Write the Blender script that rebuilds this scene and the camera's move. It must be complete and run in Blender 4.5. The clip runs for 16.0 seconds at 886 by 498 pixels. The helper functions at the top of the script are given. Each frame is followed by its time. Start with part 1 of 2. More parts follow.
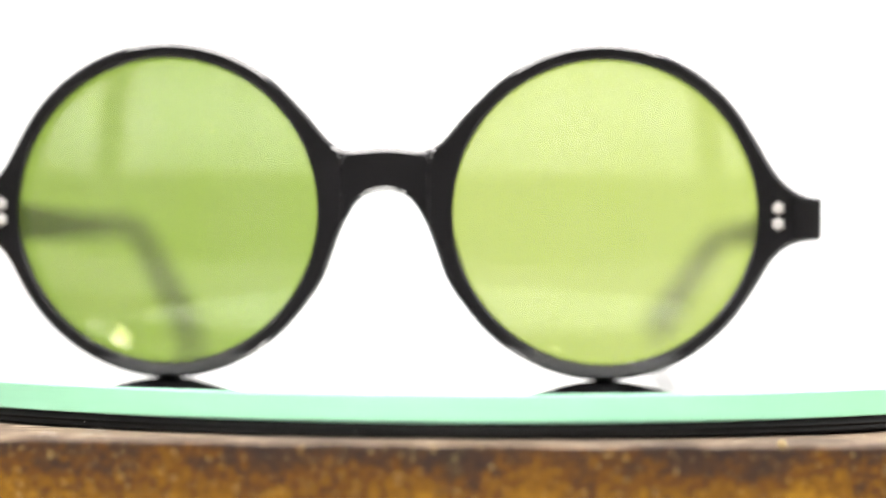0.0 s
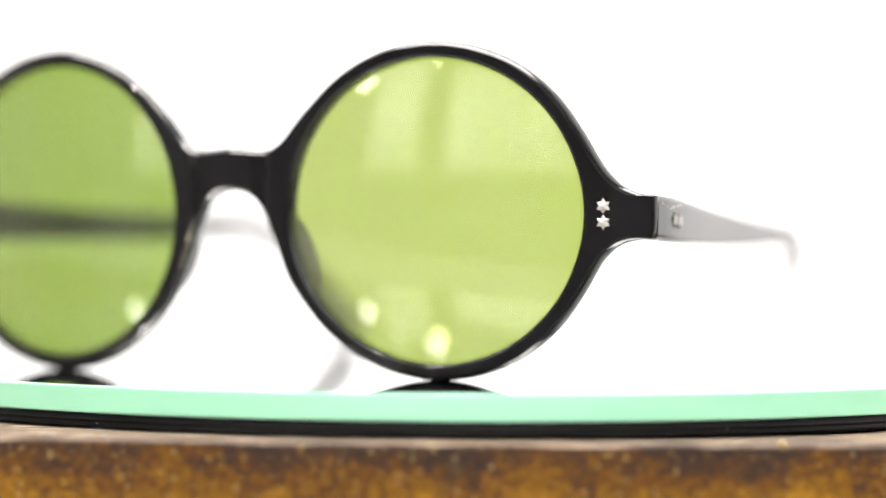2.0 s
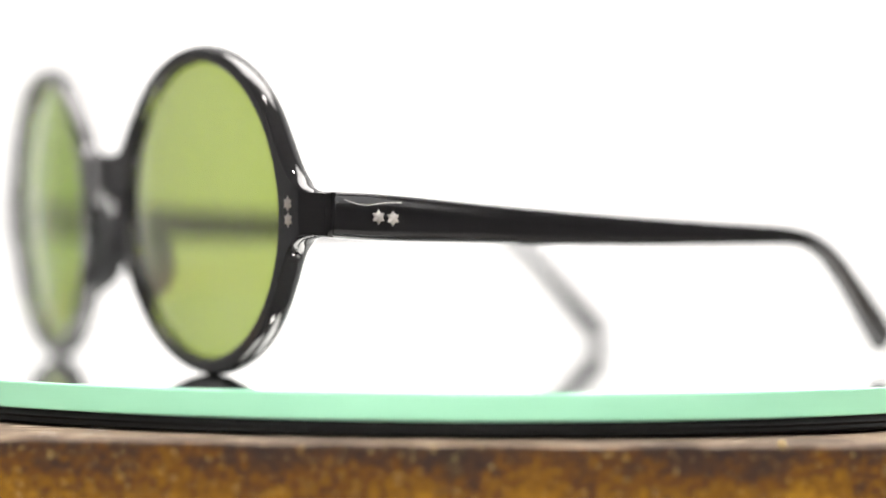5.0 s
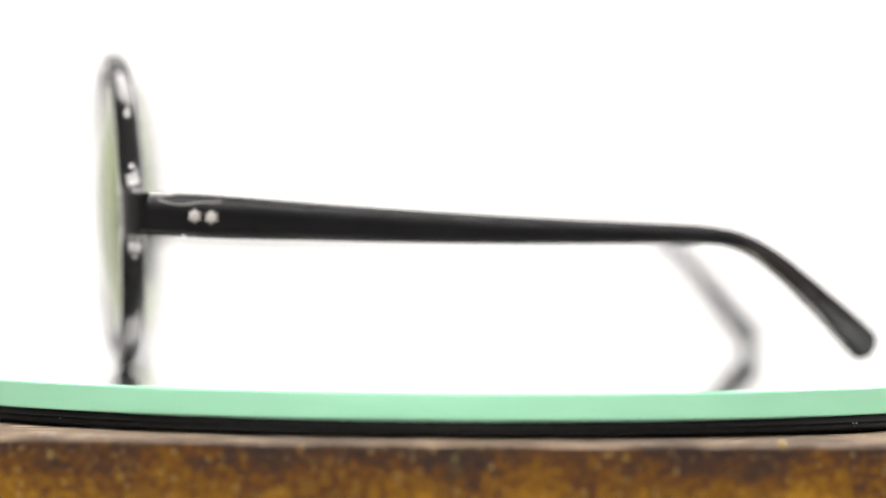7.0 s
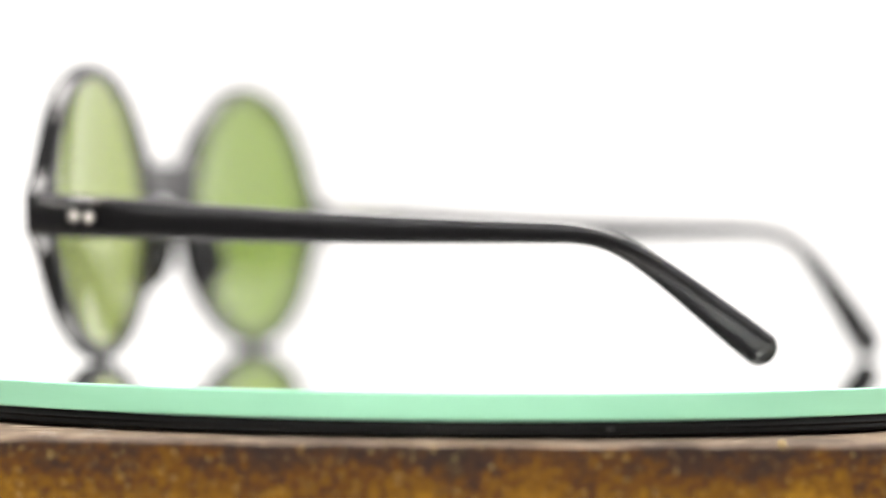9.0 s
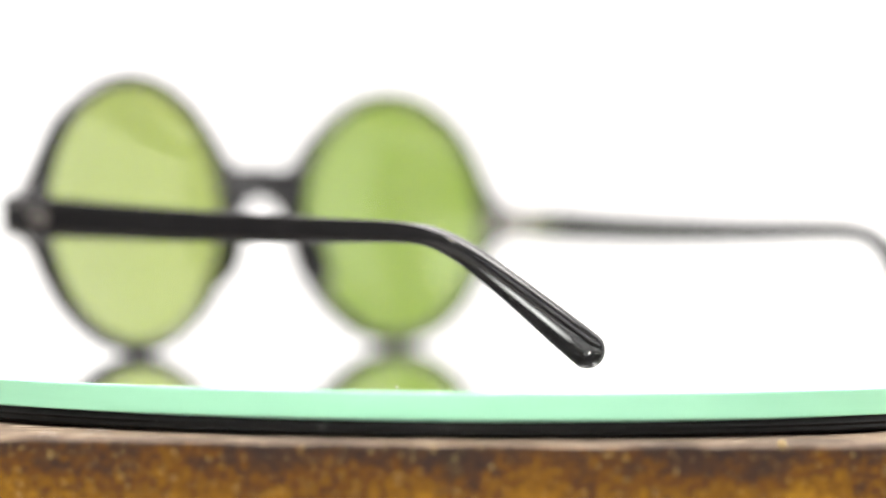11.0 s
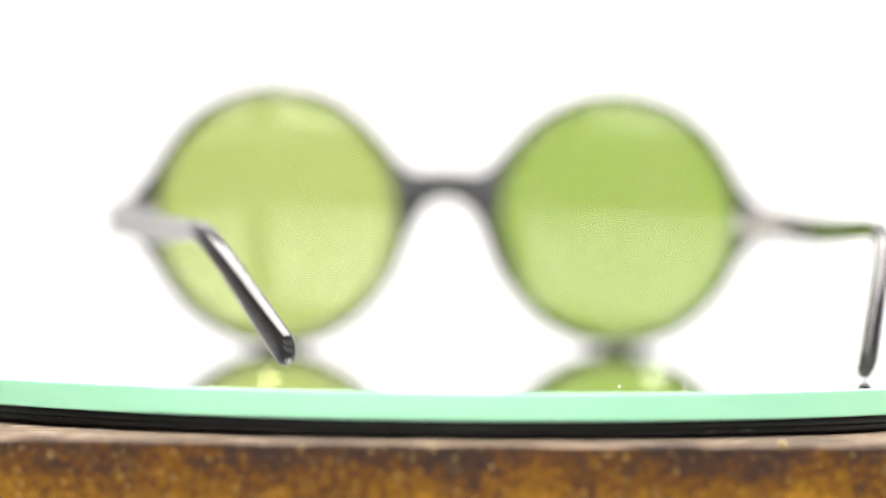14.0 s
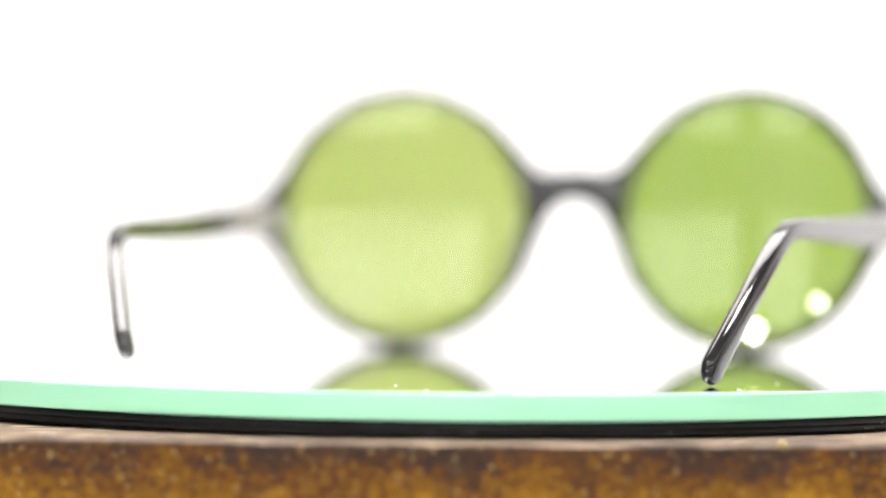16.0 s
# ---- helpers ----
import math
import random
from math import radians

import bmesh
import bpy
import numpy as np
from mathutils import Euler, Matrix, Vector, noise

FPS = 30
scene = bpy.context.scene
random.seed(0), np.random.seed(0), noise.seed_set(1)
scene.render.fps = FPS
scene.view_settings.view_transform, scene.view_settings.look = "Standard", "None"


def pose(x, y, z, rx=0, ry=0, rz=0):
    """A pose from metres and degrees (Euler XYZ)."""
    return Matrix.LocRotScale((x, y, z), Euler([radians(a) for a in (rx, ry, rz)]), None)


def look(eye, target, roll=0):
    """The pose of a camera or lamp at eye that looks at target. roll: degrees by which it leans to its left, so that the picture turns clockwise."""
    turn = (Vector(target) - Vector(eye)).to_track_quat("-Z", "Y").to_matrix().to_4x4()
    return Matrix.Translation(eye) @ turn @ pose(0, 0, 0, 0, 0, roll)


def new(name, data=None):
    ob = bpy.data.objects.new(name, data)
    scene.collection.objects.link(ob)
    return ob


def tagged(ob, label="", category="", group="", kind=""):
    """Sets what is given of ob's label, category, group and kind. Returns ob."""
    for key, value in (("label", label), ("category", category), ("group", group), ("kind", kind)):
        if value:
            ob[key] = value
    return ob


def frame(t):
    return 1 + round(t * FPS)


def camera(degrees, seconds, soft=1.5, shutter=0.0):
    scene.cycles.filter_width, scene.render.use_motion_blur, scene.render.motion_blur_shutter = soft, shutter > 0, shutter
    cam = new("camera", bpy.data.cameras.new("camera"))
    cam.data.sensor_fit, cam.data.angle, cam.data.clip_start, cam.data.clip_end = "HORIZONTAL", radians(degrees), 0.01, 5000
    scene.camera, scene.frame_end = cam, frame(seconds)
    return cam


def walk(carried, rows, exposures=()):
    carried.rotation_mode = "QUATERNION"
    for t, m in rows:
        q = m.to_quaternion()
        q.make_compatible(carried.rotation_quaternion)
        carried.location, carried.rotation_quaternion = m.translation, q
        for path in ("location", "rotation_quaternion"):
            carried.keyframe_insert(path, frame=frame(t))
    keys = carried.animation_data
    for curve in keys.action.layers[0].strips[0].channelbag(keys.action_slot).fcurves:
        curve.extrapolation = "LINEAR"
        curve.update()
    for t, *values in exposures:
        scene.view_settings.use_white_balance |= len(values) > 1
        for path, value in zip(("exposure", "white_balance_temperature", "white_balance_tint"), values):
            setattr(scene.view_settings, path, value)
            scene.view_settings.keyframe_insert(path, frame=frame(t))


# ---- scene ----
from math import cos, sin, sqrt, atan2, pi, tau

MM = 0.001
TABLE = 0.76                     # height of the table top
DISC = TABLE + 0.0065            # height of the mirror disc's top

# ---- camera: stands still, long lens, shallow focus ----
cam = camera(18.017, 16.0, soft=1.5)
EYE = Vector((0.0, -0.48941, DISC + 0.02181))
WAY = Vector((-0.004968, 0.99998, -0.003952))
walk(cam, [(0.0, look(EYE, EYE + WAY, 0.461)), (16.0, look(EYE, EYE + WAY, 0.461))],
     [(0.0, 0.05), (2.5, -0.06), (4.2, -0.2), (6.3, -0.4), (7.5, -0.47), (8.6, -0.44), (9.2, -0.35), (11.3, -0.13), (12.5, -0.08), (16.0, -0.04)])
cam.data.dof.use_dof = True
cam.data.dof.focus_distance = 0.4125
cam.data.dof.aperture_fstop = 5.6


# ---- materials ----
def material(name, color=(0.5, 0.5, 0.5), rough=0.5, metal=0.0, ior=1.5, transmission=0.0):
    m = bpy.data.materials.new(name)
    m.use_nodes = True
    b = m.node_tree.nodes["Principled BSDF"]
    b.inputs["Base Color"].default_value = (*color, 1)
    b.inputs["Roughness"].default_value = rough
    b.inputs["Metallic"].default_value = metal
    b.inputs["IOR"].default_value = ior
    b.inputs["Transmission Weight"].default_value = transmission
    return m


def node(m, kind, **values):
    n = m.node_tree.nodes.new(kind)
    for key, value in values.items():
        n.inputs[key.replace("_", " ")].default_value = value
    return n


def link(m, a, b):
    m.node_tree.links.new(a, b)


def bsdf(m):
    return m.node_tree.nodes["Principled BSDF"]


def noise_tex(m, scale, detail=4.0, rough=0.6, stretch=(1, 1, 1)):
    co = m.node_tree.nodes.new("ShaderNodeTexCoord")
    mp = m.node_tree.nodes.new("ShaderNodeMapping")
    mp.inputs["Scale"].default_value = stretch
    link(m, co.outputs["Object"], mp.inputs["Vector"])
    n = node(m, "ShaderNodeTexNoise", Scale=scale, Detail=detail, Roughness=rough)
    link(m, mp.outputs["Vector"], n.inputs["Vector"])
    return n.outputs["Fac"]


def ramp(m, fac, stops):
    r = m.node_tree.nodes.new("ShaderNodeValToRGB")
    e = r.color_ramp.elements
    while len(e) < len(stops):
        e.new(0.5)
    for k, (at, col) in enumerate(stops):
        e[k].position, e[k].color = at, (*col, 1)
    link(m, fac, r.inputs["Fac"])
    return r.outputs["Color"]


def mix(m, fac, a, b, how="MIX"):
    x = m.node_tree.nodes.new("ShaderNodeMix")
    x.data_type, x.blend_type = "RGBA", how
    for sock, val in ((x.inputs[0], fac), (x.inputs[6], a), (x.inputs[7], b)):
        if isinstance(val, (int, float)):
            sock.default_value = val
        elif isinstance(val, tuple):
            sock.default_value = (*val, 1)
        else:
            link(m, val, sock)
    return x.outputs[2]


def bump(m, fac, strength, distance):
    b = node(m, "ShaderNodeBump", Strength=strength, Distance=distance)
    link(m, fac, b.inputs["Height"])
    link(m, b.outputs["Normal"], bsdf(m).inputs["Normal"])


def acetate():
    m = material("black_acetate", (0.006, 0.006, 0.007), 0.06, ior=1.5)
    smear = noise_tex(m, 260, 3)
    r = ramp(m, smear, [(0.35, (0.02,) * 3), (0.65, (0.04,) * 3), (0.85, (0.09,) * 3)])
    link(m, r, bsdf(m).inputs["Roughness"])
    bump(m, noise_tex(m, 140, 2), 0.03, 0.0003)
    return m


def tinted_lens(name, color, haze_low, haze_high):
    m = material(name, color, 0.0, ior=1.5, transmission=1.0)
    tree = m.node_tree
    # pale diffuse layer: paints in the reflected haze, along with some dust
    dust = node(m, "ShaderNodeBsdfDiffuse", Color=(0.85, 0.84, 0.80, 1))
    haze = noise_tex(m, 70, 4, 0.6, (1, 1, 0.35))
    spread = node(m, "ShaderNodeMapRange")
    spread.inputs["From Min"].default_value, spread.inputs["From Max"].default_value = 0.3, 0.75
    spread.inputs["To Min"].default_value, spread.inputs["To Max"].default_value = haze_low, haze_high
    link(m, haze, spread.inputs["Value"])
    both = tree.nodes.new("ShaderNodeMixShader")
    link(m, spread.outputs["Result"], both.inputs[0])
    link(m, bsdf(m).outputs[0], both.inputs[1])
    link(m, dust.outputs[0], both.inputs[2])
    link(m, both.outputs[0], tree.nodes["Material Output"].inputs["Surface"])
    return m


def steel():
    m = material("brushed_steel", (0.42, 0.40, 0.38), 0.28, metal=1.0)
    bump(m, noise_tex(m, 1800, 2), 0.15, 0.00005)
    return m


def mirror():
    m = material("mirror_glass", (0.86, 0.88, 0.86), 0.012, metal=1.0)
    return m


def glass_edge():
    m = material("green_glass_edge", (0.30, 0.80, 0.50), 0.35, ior=1.5)
    streak = noise_tex(m, 30, 3, 0.6, (1, 1, 8))
    link(m, ramp(m, streak, [(0.25, (0.375, 0.81, 0.565)), (0.75, (0.42, 0.865, 0.62))]), bsdf(m).inputs["Base Color"])
    return m


def black_rubber():
    m = material("black_rubber", (0.002, 0.002, 0.002), 0.45, ior=1.25)
    bump(m, noise_tex(m, 900, 3), 0.25, 0.0002)
    return m


def aged_wood():
    m = material("aged_brown_lacquer", (0.2, 0.1, 0.03), 0.5)
    bsdf(m).inputs["Specular IOR Level"].default_value = 0.15
    big = noise_tex(m, 70, 6, 0.66, (1, 1, 0.7))
    fine = noise_tex(m, 950, 5, 0.85, (0.8, 1, 1))
    speck = noise_tex(m, 1500, 2, 0.5)
    geo = m.node_tree.nodes.new("ShaderNodeTexCoord")
    sep = m.node_tree.nodes.new("ShaderNodeSeparateXYZ")
    link(m, geo.outputs["Object"], sep.inputs[0])
    # the dark edging worn through to ochre below the lip
    rng = node(m, "ShaderNodeMapRange")
    rng.inputs["From Min"].default_value, rng.inputs["From Max"].default_value = -0.0095, 0.0
    rng.inputs["To Min"].default_value, rng.inputs["To Max"].default_value = 0.19, -0.12
    link(m, sep.outputs["Z"], rng.inputs["Value"])
    add = m.node_tree.nodes.new("ShaderNodeMath")
    add.operation = "ADD"
    link(m, big, add.inputs[0])
    link(m, rng.outputs["Result"], add.inputs[1])
    add2 = m.node_tree.nodes.new("ShaderNodeMath")
    add2.operation = "MULTIPLY_ADD"
    add2.inputs[1].default_value, add2.inputs[2].default_value = 1.4, -0.72
    link(m, fine, add2.inputs[0])
    add3 = m.node_tree.nodes.new("ShaderNodeMath")
    add3.operation = "ADD"
    link(m, add.outputs[0], add3.inputs[0])
    link(m, add2.outputs[0], add3.inputs[1])
    base = ramp(m, add3.outputs[0], [(0.30, (0.026, 0.016, 0.014)), (0.42, (0.055, 0.027, 0.015)), (0.50, (0.090, 0.032, 0.006)), (0.62, (0.160, 0.066, 0.004)), (0.80, (0.30, 0.155, 0.010))])
    dots = ramp(m, speck, [(0.67, (0, 0, 0)), (0.71, (1, 1, 1))])
    link(m, mix(m, dots, base, (0.55, 0.40, 0.13)), bsdf(m).inputs["Base Color"])
    bump(m, fine, 0.3, 0.0006)
    return m


def raw_edge():
    m = material("pale_worn_wood", (0.36, 0.22, 0.14), 0.9)
    g = noise_tex(m, 90, 5, 0.65, (1, 6, 1))
    grain = ramp(m, g, [(0.35, (0.035, 0.024, 0.016)), (0.5, (0.12, 0.086, 0.058)), (0.62, (0.42, 0.34, 0.25))])
    patch = ramp(m, noise_tex(m, 16, 2), [(0.4, (0.62, 0.58, 0.58)), (0.6, (1.1, 1.04, 0.96))])
    link(m, mix(m, 1.0, grain, patch, "MULTIPLY"), bsdf(m).inputs["Base Color"])
    bump(m, g, 0.4, 0.0005)
    return m


def plaster(name, color):
    m = material(name, color, 0.85)
    n = noise_tex(m, 6, 4)
    link(m, ramp(m, n, [(0.3, tuple(0.93 * c for c in color)), (0.7, color)]), bsdf(m).inputs["Base Color"])
    bump(m, noise_tex(m, 150, 3), 0.1, 0.001)
    return m


def glowing(name, color, strength):
    m = material(name, (0.8, 0.8, 0.8), 0.6)
    b = bsdf(m)
    b.inputs["Emission Color"].default_value = (*color, 1)
    b.inputs["Emission Strength"].default_value = strength
    return m


ACETATE, STEEL = acetate(), steel()
# same glass twice: second tint darkened and less hazy, as when seen aslant
LENS = tinted_lens("green_tinted_lens", (0.291, 0.368, 0.082), 0.03, 0.08)
LENS_DEEP = tinted_lens("green_tinted_lens_deep", (0.210, 0.307, 0.047), 0.02, 0.06)
MIRROR, EDGE, RUBBER = mirror(), glass_edge(), black_rubber()
LACQUER, RAW = aged_wood(), raw_edge()
WALL, CEIL, FLOOR = plaster("grey_plaster", (0.27, 0.26, 0.25)), plaster("pale_plaster", (0.5, 0.49, 0.47)), plaster("dark_floor", (0.12, 0.09, 0.07))


def window_glow():
    """Glow outside the added windows, painted brighter upwards with soft uneven patches."""
    m = glowing("added_window_glow", (1.0, 0.995, 0.99), 2.6)
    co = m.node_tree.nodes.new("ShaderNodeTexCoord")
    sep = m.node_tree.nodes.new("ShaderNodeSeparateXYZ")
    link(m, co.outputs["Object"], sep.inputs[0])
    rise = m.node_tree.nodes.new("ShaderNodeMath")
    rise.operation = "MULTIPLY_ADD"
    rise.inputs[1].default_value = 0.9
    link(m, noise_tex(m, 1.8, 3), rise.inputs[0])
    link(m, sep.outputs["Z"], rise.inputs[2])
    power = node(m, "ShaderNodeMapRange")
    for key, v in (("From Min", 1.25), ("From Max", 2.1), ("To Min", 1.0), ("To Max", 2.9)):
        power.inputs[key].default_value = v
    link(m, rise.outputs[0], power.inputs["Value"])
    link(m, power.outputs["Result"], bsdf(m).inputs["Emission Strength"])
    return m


def light_sheet():
    """White diffuser: uneven brightness painted into its glow, fading out to the left."""
    m = glowing("white_light_panel", (1.0, 0.975, 0.95), 1.25)
    bsdf(m).inputs["Base Color"].default_value = (0.16, 0.16, 0.16, 1)
    co = m.node_tree.nodes.new("ShaderNodeTexCoord")
    sep = m.node_tree.nodes.new("ShaderNodeSeparateXYZ")
    link(m, co.outputs["Object"], sep.inputs[0])
    wide = node(m, "ShaderNodeMapRange")
    for key, v in (("From Min", -1.0), ("From Max", 1.0), ("To Min", 0.0), ("To Max", 1.0)):
        wide.inputs[key].default_value = v
    link(m, sep.outputs["X"], wide.inputs["Value"])
    # brightness by position, set for what the lenses and temples reflect
    glow = ramp(m, wide.outputs["Result"], [(0.15, (0.03,) * 3), (0.22, (0.2,) * 3), (0.30, (0.29,) * 3), (0.39, (0.31,) * 3), (0.445, (0.37,) * 3), (0.52, (0.415,) * 3),
                                           (0.61, (0.425,) * 3), (0.68, (0.44,) * 3), (0.80, (0.42,) * 3), (0.90, (0.42,) * 3), (0.99, (0.42,) * 3)])
    power = m.node_tree.nodes.new("ShaderNodeMath")
    power.operation = "MULTIPLY"
    power.inputs[1].default_value = 3.9
    link(m, glow, power.inputs[0])
    link(m, power.outputs[0], bsdf(m).inputs["Emission Strength"])
    return m


PANEL = light_sheet()
FRAME_PAINT, WINDOW_GLOW = plaster("white_window_paint", (0.8, 0.79, 0.77)), window_glow()
PANE = material("window_glass", (1, 1, 1), 0.0, ior=1.45, transmission=1.0)
NICKEL = material("bright_nickel", (0.82, 0.80, 0.76), 0.24, metal=1.0)
SCRATCH = material("pale_scratch", (0.45, 0.44, 0.42), 0.5)
LAMP_METAL = material("dark_lamp_metal", (0.03, 0.03, 0.03), 0.4, metal=0.6)


# ---- mesh helpers ----
def mesh(name, bm, mats, smooth=True):
    me = bpy.data.meshes.new(name)
    bmesh.ops.recalc_face_normals(bm, faces=bm.faces)
    for f in bm.faces:
        f.smooth = smooth
    bm.to_mesh(me)
    bm.free()
    for m in mats if isinstance(mats, (list, tuple)) else [mats]:
        me.materials.append(m)
    if smooth:
        me.set_sharp_from_angle(angle=radians(40))
    return me


def part(name, bm, mats, parent, label="", smooth=True):
    ob = new(name, mesh(name, bm, mats, smooth))
    ob.parent = parent
    return tagged(ob, label)


def thing(name, bm, mats, label, category, kind="", group="", smooth=True):
    return tagged(new(name, mesh(name, bm, mats, smooth)), label, category, group, kind)


def box(bm, lo, hi, bevel=0.0, segments=2):
    r = bmesh.ops.create_cube(bm, size=1)
    vs = r["verts"]
    for v in vs:
        v.co = Vector([(lo[k] + hi[k]) / 2 + v.co[k] * (hi[k] - lo[k]) for k in range(3)])
    if bevel:
        es = list({e for v in vs for e in v.link_edges})
        bmesh.ops.bevel(bm, geom=es, offset=bevel, segments=segments, affect="EDGES", profile=0.5)


def lathe(bm, rz, n=160, mats=None):
    """Turn a closed or open list of (radius, z) round the z axis."""
    rows = []
    for r, z in rz:
        rows.append([bm.verts.new((0, 0, z))] if r < 1e-9 else [bm.verts.new((r * cos(tau * k / n), r * sin(tau * k / n), z)) for k in range(n)])
    for i, (a, b) in enumerate(zip(rows, rows[1:])):
        for k in range(n):
            q = [a[k % len(a)], a[(k + 1) % len(a)], b[(k + 1) % len(b)], b[k % len(b)]]
            u = []
            [u.append(v) for v in q if v not in u]
            if len(u) > 2:
                f = bm.faces.new(u)
                if mats:
                    f.material_index = mats[i]


def loft(bm, loops, cap=True):
    rows = [[bm.verts.new(p) for p in loop] for loop in loops]
    n = len(rows[0])
    for a, b in zip(rows, rows[1:]):
        for k in range(n):
            bm.faces.new((a[k], a[(k + 1) % n], b[(k + 1) % n], b[k]))
    if cap:
        bm.faces.new(rows[0][::-1])
        bm.faces.new(rows[-1])


def catmull(pts, per=8):
    out = []
    for i in range(len(pts) - 1):
        p0, p1, p2, p3 = (Vector(pts[max(0, min(len(pts) - 1, i + k))]) for k in (-1, 0, 1, 2))
        for k in range(per):
            t = k / per
            out.append(0.5 * ((2 * p1) + (p2 - p0) * t + (2 * p0 - 5 * p1 + 4 * p2 - p3) * t * t + (3 * p1 - p0 - 3 * p2 + p3) * t ** 3))
    out.append(Vector(pts[-1]))
    return out


# ---- the room: plain shell round the display ----
def box_wall(name, lo, hi, hole=None):
    """A wall with thickness; hole: (axis, from, to, sill, head) of an opening that goes right through."""
    bm = bmesh.new()
    if hole is None:
        box(bm, lo, hi)
    else:
        ax, a, b, sill, head = hole
        for p, q, low, high in ((lo[ax], a, lo[2], hi[2]), (b, hi[ax], lo[2], hi[2]), (a, b, lo[2], sill), (a, b, head, hi[2])):
            c, d = list(lo), list(hi)
            c[ax], d[ax], c[2], d[2] = p, q, low, high
            box(bm, c, d)
    return thing(name, bm, WALL, "plain plastered wall of the room", "wall", "structure", smooth=False)


def window(name, ax, at, a, b, sill, head, out):
    """An added white framed window in a wall across the other axis, glowing backdrop outside."""
    def put(bm, lo, hi, deep):
        c, d = [0, 0, lo[1]], [0, 0, hi[1]]
        c[ax], d[ax] = lo[0], hi[0]
        c[1 - ax], d[1 - ax] = min(at + out * deep[0], at + out * deep[1]), max(at + out * deep[0], at + out * deep[1])
        box(bm, c, d)
    bm = bmesh.new()
    for lo, hi in (((a, sill), (b, sill + 0.05)), ((a, head - 0.05), (b, head)), ((a, sill + 0.05), (a + 0.05, head - 0.05)), ((b - 0.05, sill + 0.05), (b, head - 0.05))):
        put(bm, lo, hi, (0.02, 0.08))
    root = thing(name, bm, FRAME_PAINT, "unseen white painted window, added to put a pale veil on the lenses", "window", "structure", smooth=False)
    bm = bmesh.new()
    put(bm, (a + 0.05, sill + 0.05), (b - 0.05, head - 0.05), (0.048, 0.052))
    part("pane", bm, PANE, root, smooth=False).visible_shadow = False
    bm = bmesh.new()
    put(bm, (a - 0.05, sill - 0.03), (b + 0.05, sill - 0.002), (-0.12, -0.002))
    part("window_sill", bm, FRAME_PAINT, root, smooth=False)
    bm = bmesh.new()
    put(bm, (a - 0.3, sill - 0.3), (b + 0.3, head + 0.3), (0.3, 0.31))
    thing("backdrop", bm, WINDOW_GLOW, "glowing sheet outside the added window", "backdrop", "structure", smooth=False)


def room():
    x0, x1, y0, y1, h = -1.9, 1.9, -2.6, 1.5, 2.6
    for name, lo, hi, m in (("floor", (x0, y0, -0.1), (x1, y1, 0), FLOOR), ("ceiling", (x0, y0, h), (x1, y1, h + 0.1), CEIL)):
        bm = bmesh.new()
        box(bm, lo, hi)
        thing(name, bm, m, "plain %s of the room" % name, name, "structure", smooth=False)
    box_wall("wall_west", (x0 - 0.1, y0, 0), (x0, y1, h), (1, -2.4, -1.5, 0.95, 2.35))
    box_wall("wall_east", (x1, y0, 0), (x1 + 0.1, y1, h), (1, -2.4, -0.7, 0.95, 2.35))
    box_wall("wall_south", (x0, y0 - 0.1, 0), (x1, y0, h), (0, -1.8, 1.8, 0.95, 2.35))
    box_wall("wall_north", (x0, y1, 0), (x1, y1 + 0.1, h))
    # three unseen windows, added so that the lenses reflect a pale veil
    window("added_window_1", 0, y0, -1.8, 1.8, 0.95, 2.35, -1)
    window("added_window_2", 1, x0, -2.4, -1.5, 0.95, 2.35, -1)
    window("added_window_3", 1, x1, -2.4, -0.7, 0.95, 2.35, 1)


def light_panel():
    """A bowed sheet of white diffusing plastic behind the display; its own material glows."""
    bm = bmesh.new()
    n, half, radius = 40, radians(86), 0.95
    loops = []
    for k in range(n + 1):
        a = -half + 2 * half * k / n
        ring = []
        for r, z in ((radius, 0.0), (radius, TABLE + 1.25), (radius + 0.012, TABLE + 1.25), (radius + 0.012, 0.0)):
            ring.append((r * sin(a), r * cos(a) - 0.15, z))
        loops.append(ring)
    loft(bm, loops)
    base = thing("backdrop", bm, PANEL, "curved glowing white diffuser sheet behind the display", "backdrop", "structure")
    return base


def ceiling_lamp(x, y, z, power, size, tint):
    root = tagged(new("spotlight"), "small dark ceiling spotlight, switched on", "spotlight", "spotlights of the room")
    root.location = (x, y, z)
    bm = bmesh.new()
    lathe(bm, [(0, 0.10), (0.03, 0.10), (0.05, 0.07), (0.055, 0.045), (0.052, 0.045), (0.046, 0.07), (0, 0.09)], 40)
    part("shade", bm, LAMP_METAL, root)
    bm = bmesh.new()
    lathe(bm, [(0.006, 0.10), (0.006, 2.6 - z), (0, 2.6 - z)], 12)
    part("rod", bm, LAMP_METAL, root)
    lamp = bpy.data.lights.new("bulb_light", "POINT")
    lamp.energy, lamp.shadow_soft_size, lamp.color = power, size, tint
    ob = new("bulb_light", lamp)
    ob.location = (x, y, z)


room()
light_panel()
CENTRE = Vector((0, -0.058, DISC + 0.026))


def lamp_at(azimuth, elevation, dist, power, size, tint):
    """azimuth: degrees from the way to the camera, positive to the east."""
    a, e = radians(azimuth), radians(elevation)
    p = CENTRE + dist * Vector((sin(a) * cos(e), -cos(a) * cos(e), sin(e)))
    ceiling_lamp(p.x, p.y, p.z, power, size, tint)


lamp_at(3, 36.0, 1.9, 18, 0.06, (1.0, 0.97, 0.93))
lamp_at(-41.3, 31.0, 1.9, 28, 0.06, (1.0, 0.98, 0.96))
lamp_at(-39.3, 28.8, 1.95, 6, 0.05, (1.0, 0.86, 0.55))
lamp_at(-56, 22.6, 1.9, 6, 0.06, (1.0, 0.98, 0.96))
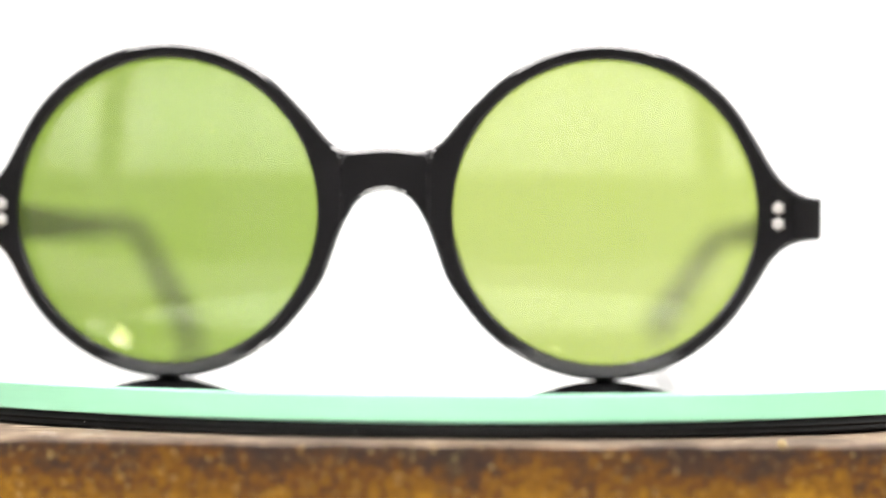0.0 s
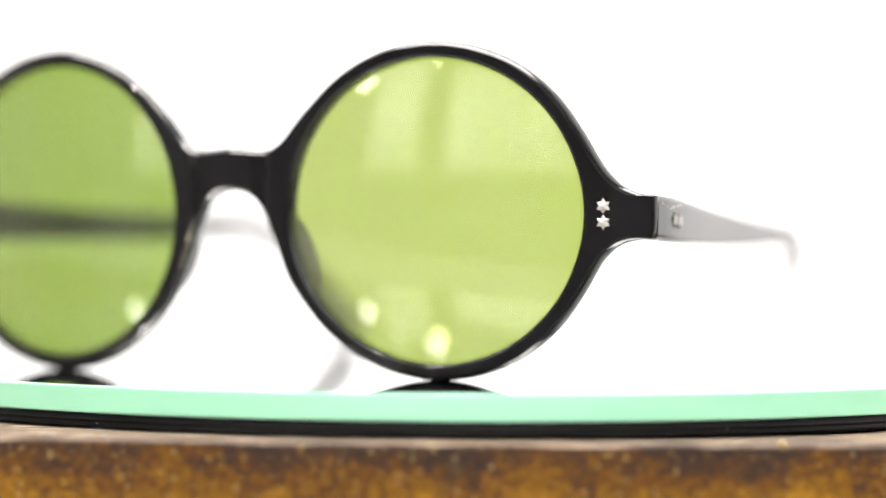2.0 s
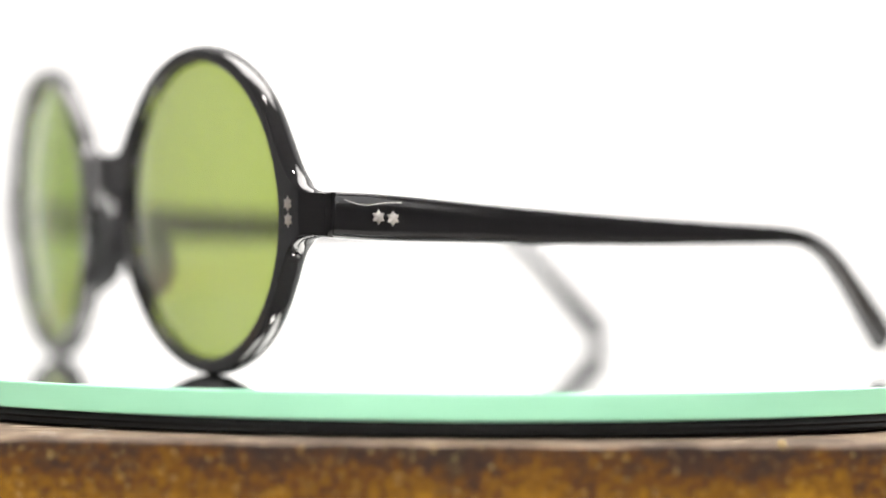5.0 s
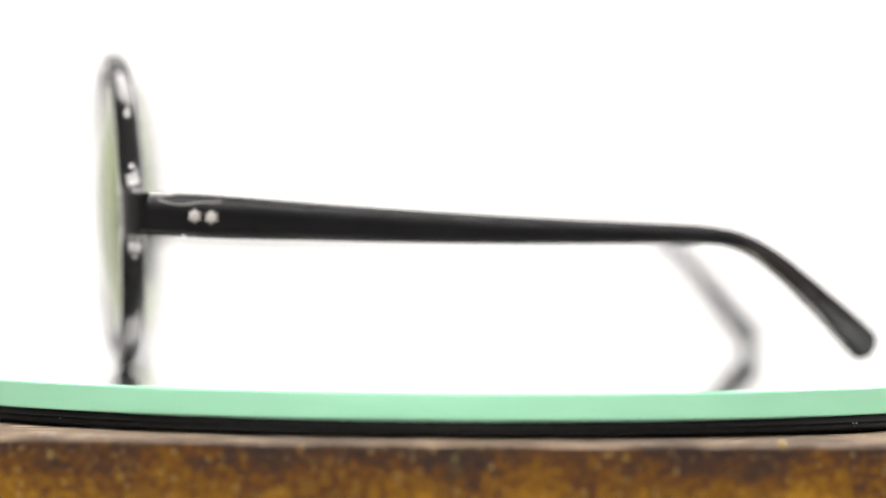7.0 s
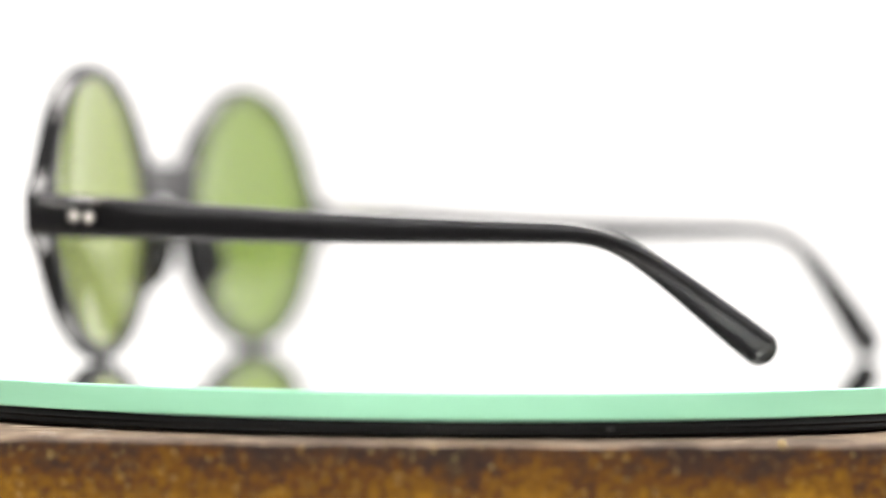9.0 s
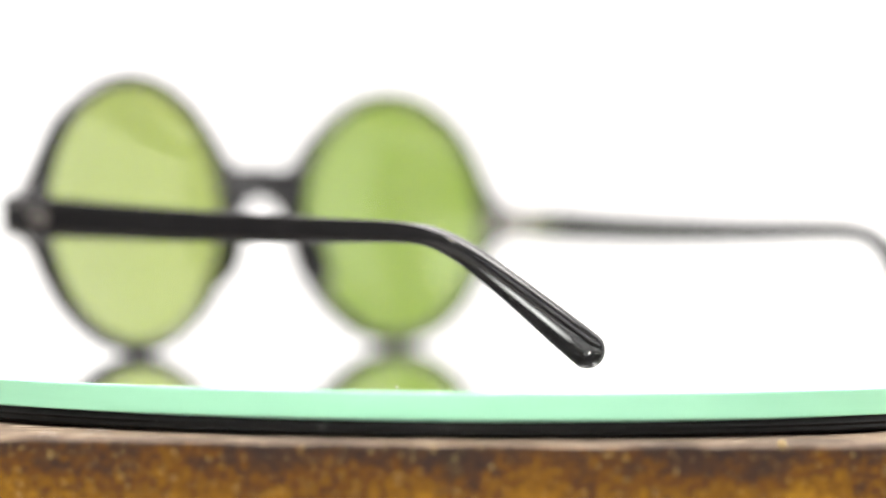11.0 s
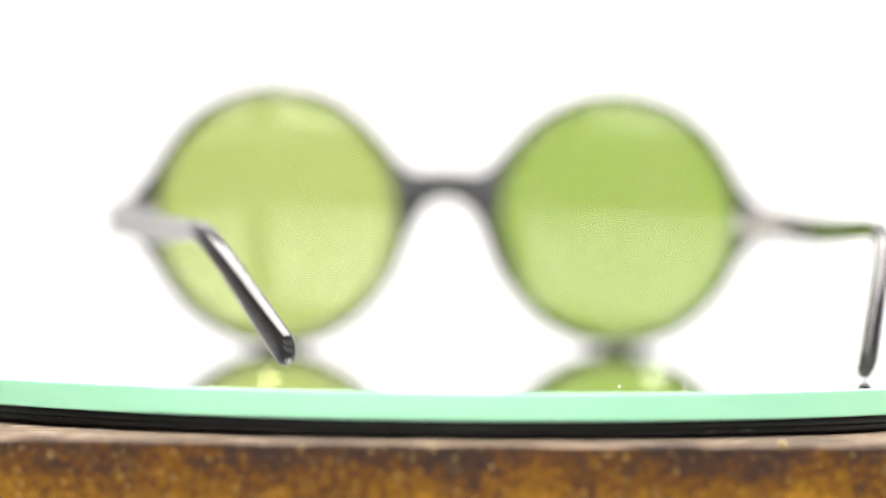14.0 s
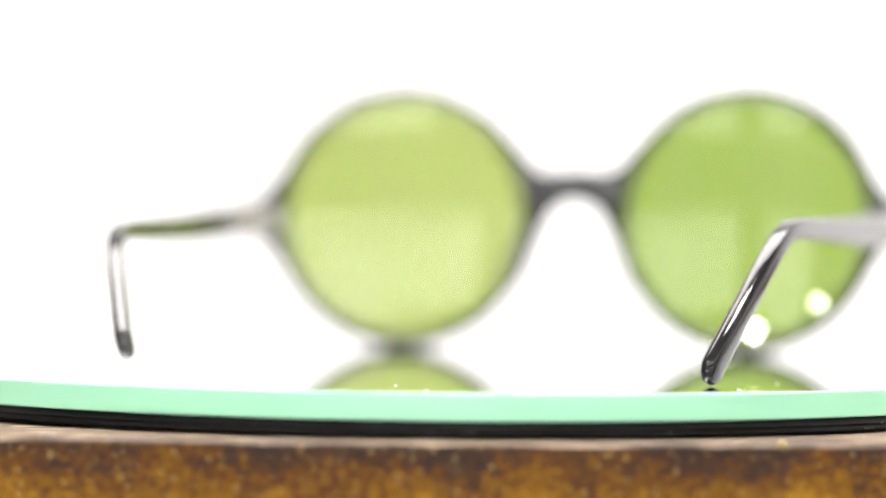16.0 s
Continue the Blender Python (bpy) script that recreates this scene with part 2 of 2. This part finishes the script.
lamp_at(38, 34, 1.9, 10, 0.05, (1.0, 0.88, 0.62))
lamp_at(2, 75, 1.3, 24, 0.05, (1.0, 0.95, 0.9))


def ceiling_light():
    """A flat white diffuser in a thin frame, hung over the display."""
    root = tagged(new("ceiling_light"), "flat white diffuser lamp hung above the display, lit", "ceiling light")
    root.location = (0, 0.21, DISC + 1.1)
    bm = bmesh.new()
    box(bm, (-0.55, -0.34, 0), (0.55, 0.34, 0.004))
    part("diffuser", bm, glowing("lamp_diffuser", (1.0, 0.95, 0.92), 18.0), root)
    bm = bmesh.new()
    box(bm, (-0.57, -0.36, 0.005), (0.57, 0.36, 0.03), 0.004)
    part("housing", bm, LAMP_METAL, root)
    for x in (-0.25, 0.25):
        bm = bmesh.new()
        lathe(bm, [(0.002, 0.03), (0.002, 2.6 - DISC - 1.1), (0, 2.6 - DISC - 1.1)], 8)
        bmesh.ops.translate(bm, verts=bm.verts, vec=(x, 0, 0))
        part("rod", bm, LAMP_METAL, root)


ceiling_light()


# ---- the table ----
def display_stand():
    root = tagged(new("display_stand"), "display stand with mottled brown lacquered edge and worn pale top", "display stand")
    root.location = (0, 0, TABLE)
    bm = bmesh.new()
    # the slab: front edge gently bowed
    outline = []
    for k in range(61):
        x = -0.2 + 0.4 * k / 60
        outline.append(Vector((x, -0.1056 + x * x / 0.8)))
    outline += [Vector((0.2, 0.095)), Vector((-0.2, 0.095))]
    n = len(outline)

    def ring(inset, z):
        out = []
        for p in outline:
            d = p.normalized()
            out.append((p.x - d.x * inset, p.y - d.y * inset, z))
        return out
    loft(bm, [ring(0.001, -0.045), ring(0, -0.044)] + [ring(0, -0.044 + 0.0436 * k / 6) for k in range(1, 7)])
    part("slab", bm, LACQUER, root, "mottled brown and ochre lacquered slab")
    bm = bmesh.new()
    loft(bm, [ring(0, -0.0004), ring(0.0001, -0.0002), ring(0.0004, 0)])
    part("top_board", bm, RAW, root, "thin pale worn wooden top")
    bm = bmesh.new()
    bmesh.ops.create_icosphere(bm, subdivisions=2, radius=0.0004)
    bmesh.ops.translate(bm, verts=bm.verts, vec=(0.0452, -0.1028, 0.0002))
    part("gilt_fleck", bm, material("gilt", (0.8, 0.6, 0.25), 0.3, metal=1.0), root, "tiny gilt fleck")
    return root


def white_table():
    root = tagged(new("table"), "plain pale grey table under the display stand", "table")
    root.location = (0, 0, TABLE - 0.045)
    white = material("pale_laminate", (0.72, 0.71, 0.69), 0.35)
    link(white, ramp(white, noise_tex(white, 9, 3), [(0.3, (0.40, 0.39, 0.37)), (0.7, (0.48, 0.47, 0.45))]), bsdf(white).inputs["Base Color"])
    bm = bmesh.new()
    box(bm, (-0.55, -0.30, -0.03), (0.55, 0.36, 0), 0.003)
    part("tabletop", bm, white, root)
    for x in (-0.5, 0.5):
        for y in (-0.26, 0.32):
            bm = bmesh.new()
            box(bm, (x - 0.02, y - 0.02, 0.045 - TABLE), (x + 0.02, y + 0.02, -0.03), 0.002)
            part("leg", bm, white, root)
    return root


white_table()
display_stand()


# ---- the turntable ----
def turntable():
    root = tagged(new("turntable"), "round mirror glass turntable with pale green edge on black rubber ring", "turntable")
    root.location = (0, 0, DISC)
    R, T = 0.09768, 0.00404
    bm = bmesh.new()
    lathe(bm, [(0, 0), (R - 0.00035, 0)], 240)
    part("mirror_top", bm, MIRROR, root, "clear mirror surface")
    bm = bmesh.new()
    lathe(bm, [(R - 0.00035, 0), (R - 0.0001, -0.0001), (R, -0.0003), (R, -0.0004), (R, -T + 0.0004), (R, -T + 0.0003), (R - 0.0001, -T + 0.0001), (R - 0.0004, -T), (0, -T)], 240)
    part("glass_disc", bm, EDGE, root, "pale mint green polished glass edge")
    bm = bmesh.new()
    lathe(bm, [(0, -T), (R - 0.0005, -T), (R - 0.0004, -T - 0.0003), (R - 0.0002, -T - 0.0006), (R + 0.0001, -T - 0.0009), (R + 0.0001, -0.00515), (R, -0.0053), (R + 0.0001, -0.00545), (R + 0.0002, -0.0058),
               (R, -0.0061), (R - 0.0004, -0.0063), (0, -0.0063)], 240)
    part("platter_ring", bm, RUBBER, root, "black rubber ring")
    bm = bmesh.new()
    rnd = random.Random(7)
    for k in range(34):
        a, r = radians(rnd.uniform(15, 165)), R - 0.0006 - 0.022 * rnd.random() ** 2
        size = 0.00005 + 0.00011 * rnd.random() ** 2
        got = bmesh.ops.create_icosphere(bm, subdivisions=1, radius=size)
        for v in got["verts"]:
            v.co = Vector((v.co.x * rnd.uniform(0.8, 1.8) + r * cos(a), v.co.y + r * sin(a), size * 0.6 + v.co.z))
    ring_bits = bmesh.new()
    for k in range(16):
        a, z = tau * rnd.random(), rnd.uniform(-0.0059, -0.0049)
        for j in range(rnd.choice((1, 1, 2, 4))):
            got = bmesh.ops.create_icosphere(ring_bits, subdivisions=1, radius=rnd.uniform(0.00006, 0.00013))
            b = a + 0.006 * j + 0.002 * rnd.random()
            for v in got["verts"]:
                v.co = Vector((v.co.x * 1.6 + (R + 0.0002) * cos(b), v.co.y * 1.6 + (R + 0.0002) * sin(b), z + v.co.z))
    tagged(part("grit", ring_bits, material("grey_grit", (0.12, 0.115, 0.11), 0.7), root, "specks of grey grit on the rubber ring"), kind="stuff")
    tagged(part("dust", bm, material("pale_dust", (0.8, 0.78, 0.74), 0.6), root, "scattered specks of pale dust"), kind="stuff")
    return root


TURNTABLE = turntable()


# ---- the sunglasses; their root stands on the turntable's axis ----
XC, ZC, RI = -8.64, 25.9, 23.35       # middle of the bridge, height of the lens centres, radius of the openings, in mm
FLATTER = 0.038                       # how much less one side wraps round than its twin
HALF = 34.0                           # half the distance of the lens centres


def front_y(x, z, sgn=1):
    """How far the front's outer face lies from the axis: wrapped round the brow, less on one side than on the other, its top leaning forward."""
    s = abs(x)
    y = -64.0 + 0.13 * sqrt(s * s + 36) - 0.045 * (z - ZC)
    if sgn < 0:
        y -= FLATTER * (sqrt((s - 8) ** 2 + 9) + s - 8) / 2
    if s > 61:
        y += 0.06 * (s - 61) ** 2
    return y


def slip(sgn, x):
    """One rim sits half a millimetre nearer to the bridge's middle than its twin."""
    return x - (0.5 * min(1.0, x / 5) * max(0.0, min(1.0, (61 - x) / 5)) if sgn > 0 else 0.0)


def outline():
    """The outer edge of one half of the front, round its lens centre: from the bridge's underside by the nose, bottom, hinge end, top, to the bridge's upper side."""
    r = 26.0
    nose = catmull([(-34, 3.15), (-31.5, 2.95), (-29.6, 1.9), (-28.4, -0.1), (-27.2, -2.4), (-25.7, -6.6), (-24.1, -11.0), (-r * cos(radians(33)), -r * sin(radians(33)))], 6)
    low = [Vector((r * cos(radians(a)), r * sin(radians(a)))) for a in range(216, 326, 3)]
    end = catmull([(r * cos(radians(-34)), r * sin(radians(-34))), (23.6, -11.2), (25.1, -8.0), (26.9, -5.6), (29.2, -4.45), (31.0, -4.2), (33.3, -4.1)], 6)
    tip = [Vector((33.3, z)) for z in (-2.5, -1.0, 0.5, 1.5)]
    back = catmull([(33.3, 2.5), (31.0, 2.75), (29.2, 3.3), (26.9, 5.2), (25.1, 8.0), (23.6, 11.0), (r * cos(radians(34)), r * sin(radians(34)))], 6)
    top = [Vector((r * cos(radians(a)), r * sin(radians(a)))) for a in range(37, 141, 3)]
    brow = catmull([(r * cos(radians(141)), r * sin(radians(141))), (-22.2, 14.4), (-24.0, 12.0), (-25.5, 10.3), (-27.0, 9.2), (-30.5, 9.65), (-34, 9.85)], 6)
    side = [Vector((-34, z)) for z in (8.6, 7.2, 5.6, 4.4)]
    pts = [Vector((p.x, p.y)) for p in nose + low + end[:-1] + tip + back + top + brow]
    # even steps along the edge, then ease the joints between arcs and curves
    even, gap = [pts[0]], 0.55
    for p in pts[1:]:
        while (p - even[-1]).length >= gap:
            even.append(even[-1] + (p - even[-1]).normalized() * gap)
    even[-1] = pts[-1]
    for _ in range(18):
        even = [even[0]] + [b if b.x > 31 else 0.25 * a + 0.5 * b + 0.25 * c for a, b, c in zip(even, even[1:], even[2:])] + [even[-1]]
    return even, side


def frame_front():
    edge, side = outline()
    bm = bmesh.new()
    thick = 3.8
    for sgn in (1, -1):
        pts, nor = [], []
        full = edge + side
        n = len(full)
        for k, p in enumerate(full):
            if k < len(edge):
                a, b = edge[max(0, k - 1)], edge[min(len(edge) - 1, k + 1)]
                d = (b - a).normalized()
                nv = Vector((d.y, -d.x))
                if k in (0, len(edge) - 1):
                    nv = Vector((0, -1 if k == 0 else 1))
            else:
                nv = Vector((0, 0))
            pts.append(p)
            nor.append(nv)

        def place(q, depth):
            """A point of the front: q in its plane, round the lens centre; depth back from the face."""
            x, z = HALF + q.x, ZC + q.y
            # the bridge is a bowed pad, set back between its two steps
            dip = 0.12 + 0.5 * (x / 6.7) ** 2 if x < 6.7 else (0.62 * (7.1 - x) / 0.4 if x < 7.1 else 0)
            rear = min(1.0, depth / thick)
            deep = depth * (1 - 0.55 * max(0.0, min(1.0, (x - 61.5) / 5.8)))
            return bm.verts.new(((XC + sgn * slip(sgn, x)) * MM, (front_y(x, z, sgn) + deep + dip * (1 - rear)) * MM, z * MM))

        def plan(kind, inset):
            """kind 0: along the opening; 1: along the outer edge."""
            out = []
            for p, nv in zip(pts, nor):
                if kind == 1:
                    q = p - nv * inset * (0.3 if p.x > 31.5 else 1)
                    if nv.length < 0.1:
                        q = Vector((-34, max(3.15 + inset, min(9.85 - inset, p.y))))
                else:
                    a = atan2(p.y, p.x)
                    q = Vector((cos(a), sin(a))) * (RI + inset)
                out.append(q)
            return out

        def ring(kind, inset, depth):
            return [place(q, depth) for q in plan(kind, inset)]

        def across(t):
            """A row over the face, from the opening (0) to the outer edge (1)."""
            return [place(u.lerp(v, t), 0.0) for u, v in zip(plan(0, 0.5), plan(1, swell(0)))]

        def swell(depth):
            return 1.4 * (1 - sqrt(1 - ((depth - 1.8) / 2.05) ** 2))
        outer = [ring(1, swell(thick * k / 14), thick * k / 14) for k in range(15)]

        def between(a, b, t):
            return [bm.verts.new(u.co.lerp(v.co, t)) for u, v in zip(a, b)]
        seq = [ring(0, 0, thick - 0.3), ring(0, 0, 0.5), ring(0, 0.07, 0.25), ring(0, 0.25, 0.07), ring(0, 0.5, 0.0)] + [across(k / 26) for k in range(1, 26)] + outer
        last = ring(0, 0.3, thick)
        seq += [between(outer[-1], last, 0.5), last, seq[0]]
        for a, b in zip(seq, seq[1:]):
            for k in range(n):
                q = (a[k], a[(k + 1) % n], b[(k + 1) % n], b[k])
                if all(abs(v.co.x - XC * MM) < 1e-6 for v in q):
                    continue
                try:
                    bm.faces.new(q)
                except ValueError:
                    pass
    bmesh.ops.remove_doubles(bm, verts=bm.verts, dist=2e-6)
    return bm


def lens(sgn):
    bm = bmesh.new()
    n, rows, rad, th = 96, 14, 23.8, 1.9
    tilt = 0.13 if sgn > 0 else 0.122

    def surf(curve, push, r, a):
        x, z = r * cos(a), r * sin(a)
        sag = curve - sqrt(curve * curve - r * r)
        y = front_y(HALF, ZC, sgn) + 0.35 + push + sag - 2.2 + tilt * x - 0.045 * z
        return bm.verts.new(((XC + sgn * (slip(sgn, HALF) + x)) * MM, y * MM, (ZC + z) * MM))
    sheets = []
    for curve, push in ((88.0, 0.0), (86.4, th)):
        rings = [[surf(curve, push, 0, 0)]]
        for k in range(1, rows + 1):
            rings.append([surf(curve, push, rad * k / rows, tau * j / n) for j in range(n)])
        sheets.append(rings)
        for j in range(n):
            bm.faces.new((rings[0][0], rings[1][j], rings[1][(j + 1) % n]))
        for a, b in zip(rings[1:], rings[2:]):
            for j in range(n):
                bm.faces.new((a[j], b[j], b[(j + 1) % n], a[(j + 1) % n]))
    a, b = sheets[0][-1], sheets[1][-1]
    for j in range(n):
        bm.faces.new((a[j], b[j], b[(j + 1) % n], a[(j + 1) % n]))
    return bm


def nose_pad(sgn):
    """A crescent along the rim's nose side, swelling backwards."""
    bm = bmesh.new()
    bmesh.ops.create_icosphere(bm, subdivisions=4, radius=1)
    for v in bm.verts:
        a = radians(-19 + 18 * v.co.z)
        r = 24.35 + 1.15 * v.co.x - 0.5 * v.co.y
        y = front_y(10, ZC - 8, sgn) + 2.6 + 6.0 * max(v.co.y, -0.06)
        v.co = Vector(((XC + sgn * (slip(sgn, HALF) - r * cos(a))) * MM, y * MM, (ZC + r * sin(a)) * MM))
    return bm


def temple(sgn, bend, tip):
    """One temple: from the hinge back to the bend over the ear and down to its paddle end."""
    # x outward, y back, z middle, height, width
    stations = [(65.65, -51.9, 25.1, 6.8, 3.4), (65.4, -46.0, 24.85, 7.0, 3.6), (64.7, -39.8, 24.6, 6.8, 3.7), (63.1, -25.8, 23.95, 6.1, 3.6), (61.6, -13.5, 23.4, 5.5, 3.4),
                (59.6, 4.3, 22.7, 4.7, 3.2), (57.7, 22.4, 22.25, 3.9, 3.0), (56.6, 33.0, 22.0, 3.4, 2.9), (55.9, 39.5, 21.6, 3.05, 2.9), (54.6, 44.3, 19.6, 3.3, 2.9),
                (52.7, 49.0, 16.2, 3.9, 2.9), (50.3, 54.0, 11.9, 4.7, 2.9), (48.2, 58.6, 7.9, 5.4, 2.9), (46.6, 61.8, 5.1, 5.7, 2.9)]
    pts = [Vector(s[:3]) for s in stations]
    if sgn < 0:
        pts[0].y -= 2.1
    dims = [Vector((s[3], s[4])) for s in stations]
    # carry the bend and the far end to where this temple has them
    knee, end = Vector(bend) - Vector((55.9, 39.5, 21.6)), Vector(tip) - pts[-1]
    for k, p in enumerate(pts):
        if p.y <= 39.5:
            p += knee * ((p.y + 50) / 89.5) ** 2
        else:
            t = (p.y - 39.5) / (61.8 - 39.5)
            p += knee * (1 - t) + end * t
    line = catmull(pts, 6)
    sizes = catmull([(d.x, d.y, 0) for d in dims], 6)
    # heat-bent over the ear: no corner in the curve
    for _ in range(24 if sgn > 0 else 44):
        line = [line[0]] + [0.25 * a + 0.5 * b + 0.25 * c for a, b, c in zip(line, line[1:], line[2:])] + [line[-1]]
    bm = bmesh.new()
    loops = []

    def section(c, tangent, h, w, push=0.0, shrink=1.0, blunt=0.0):
        side = Vector((1, 0, 0))
        up = side.cross(tangent).normalized()
        if up.z < 0:
            up = -up
        side = tangent.cross(up).normalized()
        ring = []
        m = 24
        ph, pw = h / 2 * shrink, w / 2 * shrink
        for j in range(m):
            a = tau * (j + 0.5) / m
            ca, sa = cos(a), sin(a)
            e = 0.36 + 0.26 * blunt
            u = math.copysign(abs(ca) ** e, ca) * pw
            v = math.copysign(abs(sa) ** e, sa) * ph
            q = c + side * u + up * v + tangent * push
            ring.append(((XC + sgn * q.x) * MM, q.y * MM, q.z * MM))
        return ring
    for k, c in enumerate(line):
        t = (line[min(k + 1, len(line) - 1)] - line[max(k - 1, 0)]).normalized()
        h, w = sizes[k].x, sizes[k].y
        loops.append(section(c, t, h, w, blunt=max(0.0, min(1.0, (k - 40) / 25))))
    for k in range(1, 13):
        a = radians(90 * min(k / 12, 0.985))
        loops.append(section(line[-1], t, h * cos(a), w * cos(a) ** 0.75, 2.5 * sin(a), blunt=1 + k / 8))
    loft(bm, loops)
    return bm


def star(bm, origin, u, v, w, radius=1.16, depth=0.1):
    front, back = [], []
    for k in range(12):
        a = tau * k / 12 + pi / 6
        r = radius if k % 2 == 0 else radius * 0.62
        p = origin + u * (r * cos(a)) + v * (r * sin(a))
        front.append(bm.verts.new((p + w * depth) * MM))
        back.append(bm.verts.new((p - w * 0.3) * MM))
    for k in range(12):
        bm.faces.new((front[k], front[(k + 1) % 12], back[(k + 1) % 12], back[k]))
    peak = bm.verts.new((origin + w * (depth + 0.16)) * MM)
    for k in range(12):
        bm.faces.new((front[k], front[(k + 1) % 12], peak))
    bm.faces.new(back[::-1])


def slab(bm, sgn, near, far, z0, z1, thick):
    """A flat metal leaf from one end to the other, each (x outward, y) of its inner face in mm."""
    d = Vector((far[0] - near[0], far[1] - near[1])).normalized()
    n = Vector((d.y, -d.x)) * thick
    loops = []
    for p in (near, far):
        q = Vector(p)
        loops.append([((XC + sgn * c.x) * MM, c.y * MM, z * MM) for c, z in ((q, z0), (q + n, z0), (q + n, z1), (q, z1))])
    loft(bm, loops)


def hinge(sgn):
    """Barrels and the two leaves, one on the front's back, one on the temple's inner side."""
    bm = bmesh.new()
    y = -48.7 if sgn > 0 else -50.7
    for z in (22.9, 25.0, 27.1):
        r = bmesh.ops.create_cone(bm, cap_ends=True, segments=16, radius1=0.9, radius2=0.9, depth=1.6)
        for v in r["verts"]:
            v.co = Vector(((XC + sgn * (62.2 + v.co.x)) * MM, (y + v.co.y) * MM, (z + v.co.z) * MM))
    slab(bm, sgn, (63.1, y - 0.5), (62.2, y + 9.6), 22.6, 27.2, 1.0)
    back = front_y(60, ZC, sgn) + 3.7
    slab(bm, sgn, (58.2, back), (62.6, back + 0.5), 22.6, 27.4, -0.9)
    return bm


def sunglasses():
    root = tagged(new("sunglasses"), "round black acetate sunglasses with green lenses, temples open", "sunglasses")
    root.location = (0, 0, DISC)
    front = part("frame_front", frame_front(), ACETATE, root, "glossy black round rims and keyhole bridge")
    for sgn in (1, -1):
        part("lens", lens(sgn), LENS if sgn > 0 else LENS_DEEP, root, "light green tinted lens, slightly dusty, reflected haze painted in" if sgn > 0 else "green tinted lens")
        if sgn < 0:
            bm = bmesh.new()
            bmesh.ops.create_icosphere(bm, subdivisions=2, radius=0.00016)
            x, z = HALF - 13.1, ZC + 10.3
            bmesh.ops.translate(bm, verts=bm.verts, vec=((XC - x) * MM, (front_y(HALF, ZC, sgn) - 2.0 - 0.122 * 13.1 - 0.045 * 10.3 + 1.5) * MM, z * MM))
            part("speck", bm, RUBBER, root, "tiny dark speck on the lens")
        part("nose_pad", nose_pad(sgn), ACETATE, front)
        side = part("temple", temple(sgn, *(((56.7, 40.0, 22.3), (46.4, 63.7, 4.9)) if sgn > 0 else ((54.3, 43.4, 23.9), (45.8, 61.6, 2.75)))), ACETATE, root, "slim black temple with a bent paddle end")
        part("hinge", hinge(sgn), NICKEL, front, "bright nickel barrel hinge with two leaves", False)
        for z in (26.75, 24.3):
            bm = bmesh.new()
            x = 60.2
            y = front_y(x, z, sgn)
            slope = (front_y(x + 0.2, z, sgn) - front_y(x - 0.2, z, sgn)) / 0.4
            u = Vector((sgn * 1, slope, 0)).normalized()
            w = Vector((sgn * slope, -1, 0)).normalized()
            star(bm, Vector((XC + sgn * x, y, z)), u, Vector((0, 0, 1)), w)
            part("rivet", bm, STEEL, front, "silvery six-pointed star rivet", False)
        for y, z in ((-44.46, 24.8), (-41.95, 24.6)):
            bm = bmesh.new()
            w = Vector((sgn * 1, 0.09, 0)).normalized()
            u = Vector((-sgn * 0.09, 1, 0)).normalized()
            star(bm, Vector((XC + sgn * (67.14 - 0.09 * (y + 44.46)), y, z)), u, Vector((0, 0, 1)), w)
            part("rivet", bm, STEEL, side, "silvery six-pointed star rivet", False)
    side = [o for o in root.children if o.name.startswith("temple")][0]
    part("scratch", scratch(1, [(67.3, -50.2, 27.3), (67.22, -47.9, 26.7), (67.14, -46.2, 26.55), (66.95, -43.6, 26.9), (66.6, -40.4, 27.0)]), SCRATCH, side, "pale hairline scratch")
    return root


def thread(bm, pts, r=0.00005, n=6):
    """A thin round fibre along points in metres."""
    line = catmull(pts, 6)
    loops = []
    for k, c in enumerate(line):
        t = (line[min(k + 1, len(line) - 1)] - line[max(k - 1, 0)]).normalized()
        u = t.cross(Vector((0.3, 0.1, 1))).normalized()
        v = t.cross(u)
        loops.append([c + (u * cos(tau * j / n) + v * sin(tau * j / n)) * r for j in range(n)])
    loft(bm, loops)


def scratch(sgn, pts):
    bm = bmesh.new()
    thread(bm, [((XC + sgn * x) * MM, y * MM, z * MM) for x, y, z in pts], 0.00007)
    return bm


SUNGLASSES = sunglasses()


# ---- lint and a gilt fleck on the stand ----
def lint():
    bm = bmesh.new()
    for pts in (((-0.0525, -0.0862, 0.0002), (-0.0515, -0.0868, 0.0006), (-0.0503, -0.0866, 0.0011), (-0.0492, -0.087, 0.0009), (-0.0484, -0.0872, 0.0003)),
                ((-0.0588, -0.0823, 0.0001), (-0.0575, -0.0833, 0.0005), (-0.0562, -0.0838, 0.0001))):
        thread(bm, pts, 0.00004)
    ob = thing("lint", bm, material("grey_lint", (0.5, 0.48, 0.46), 0.9), "curl of grey lint on the stand's top", "lint")
    ob.location = (0, -0.0125, TABLE)
    return ob


lint()


# ---- what turns ----
def motions():
    for ob in (TURNTABLE, SUNGLASSES):
        # the disc lies a tenth of a degree out of true
        walk(ob, [(0.5 * k, pose(0, 0, DISC, 0, 0, -1.976 - 11.986 * 0.5 * k) @ pose(0, 0, 0, 0.064, -0.102, 0)) for k in range(33)])


motions()
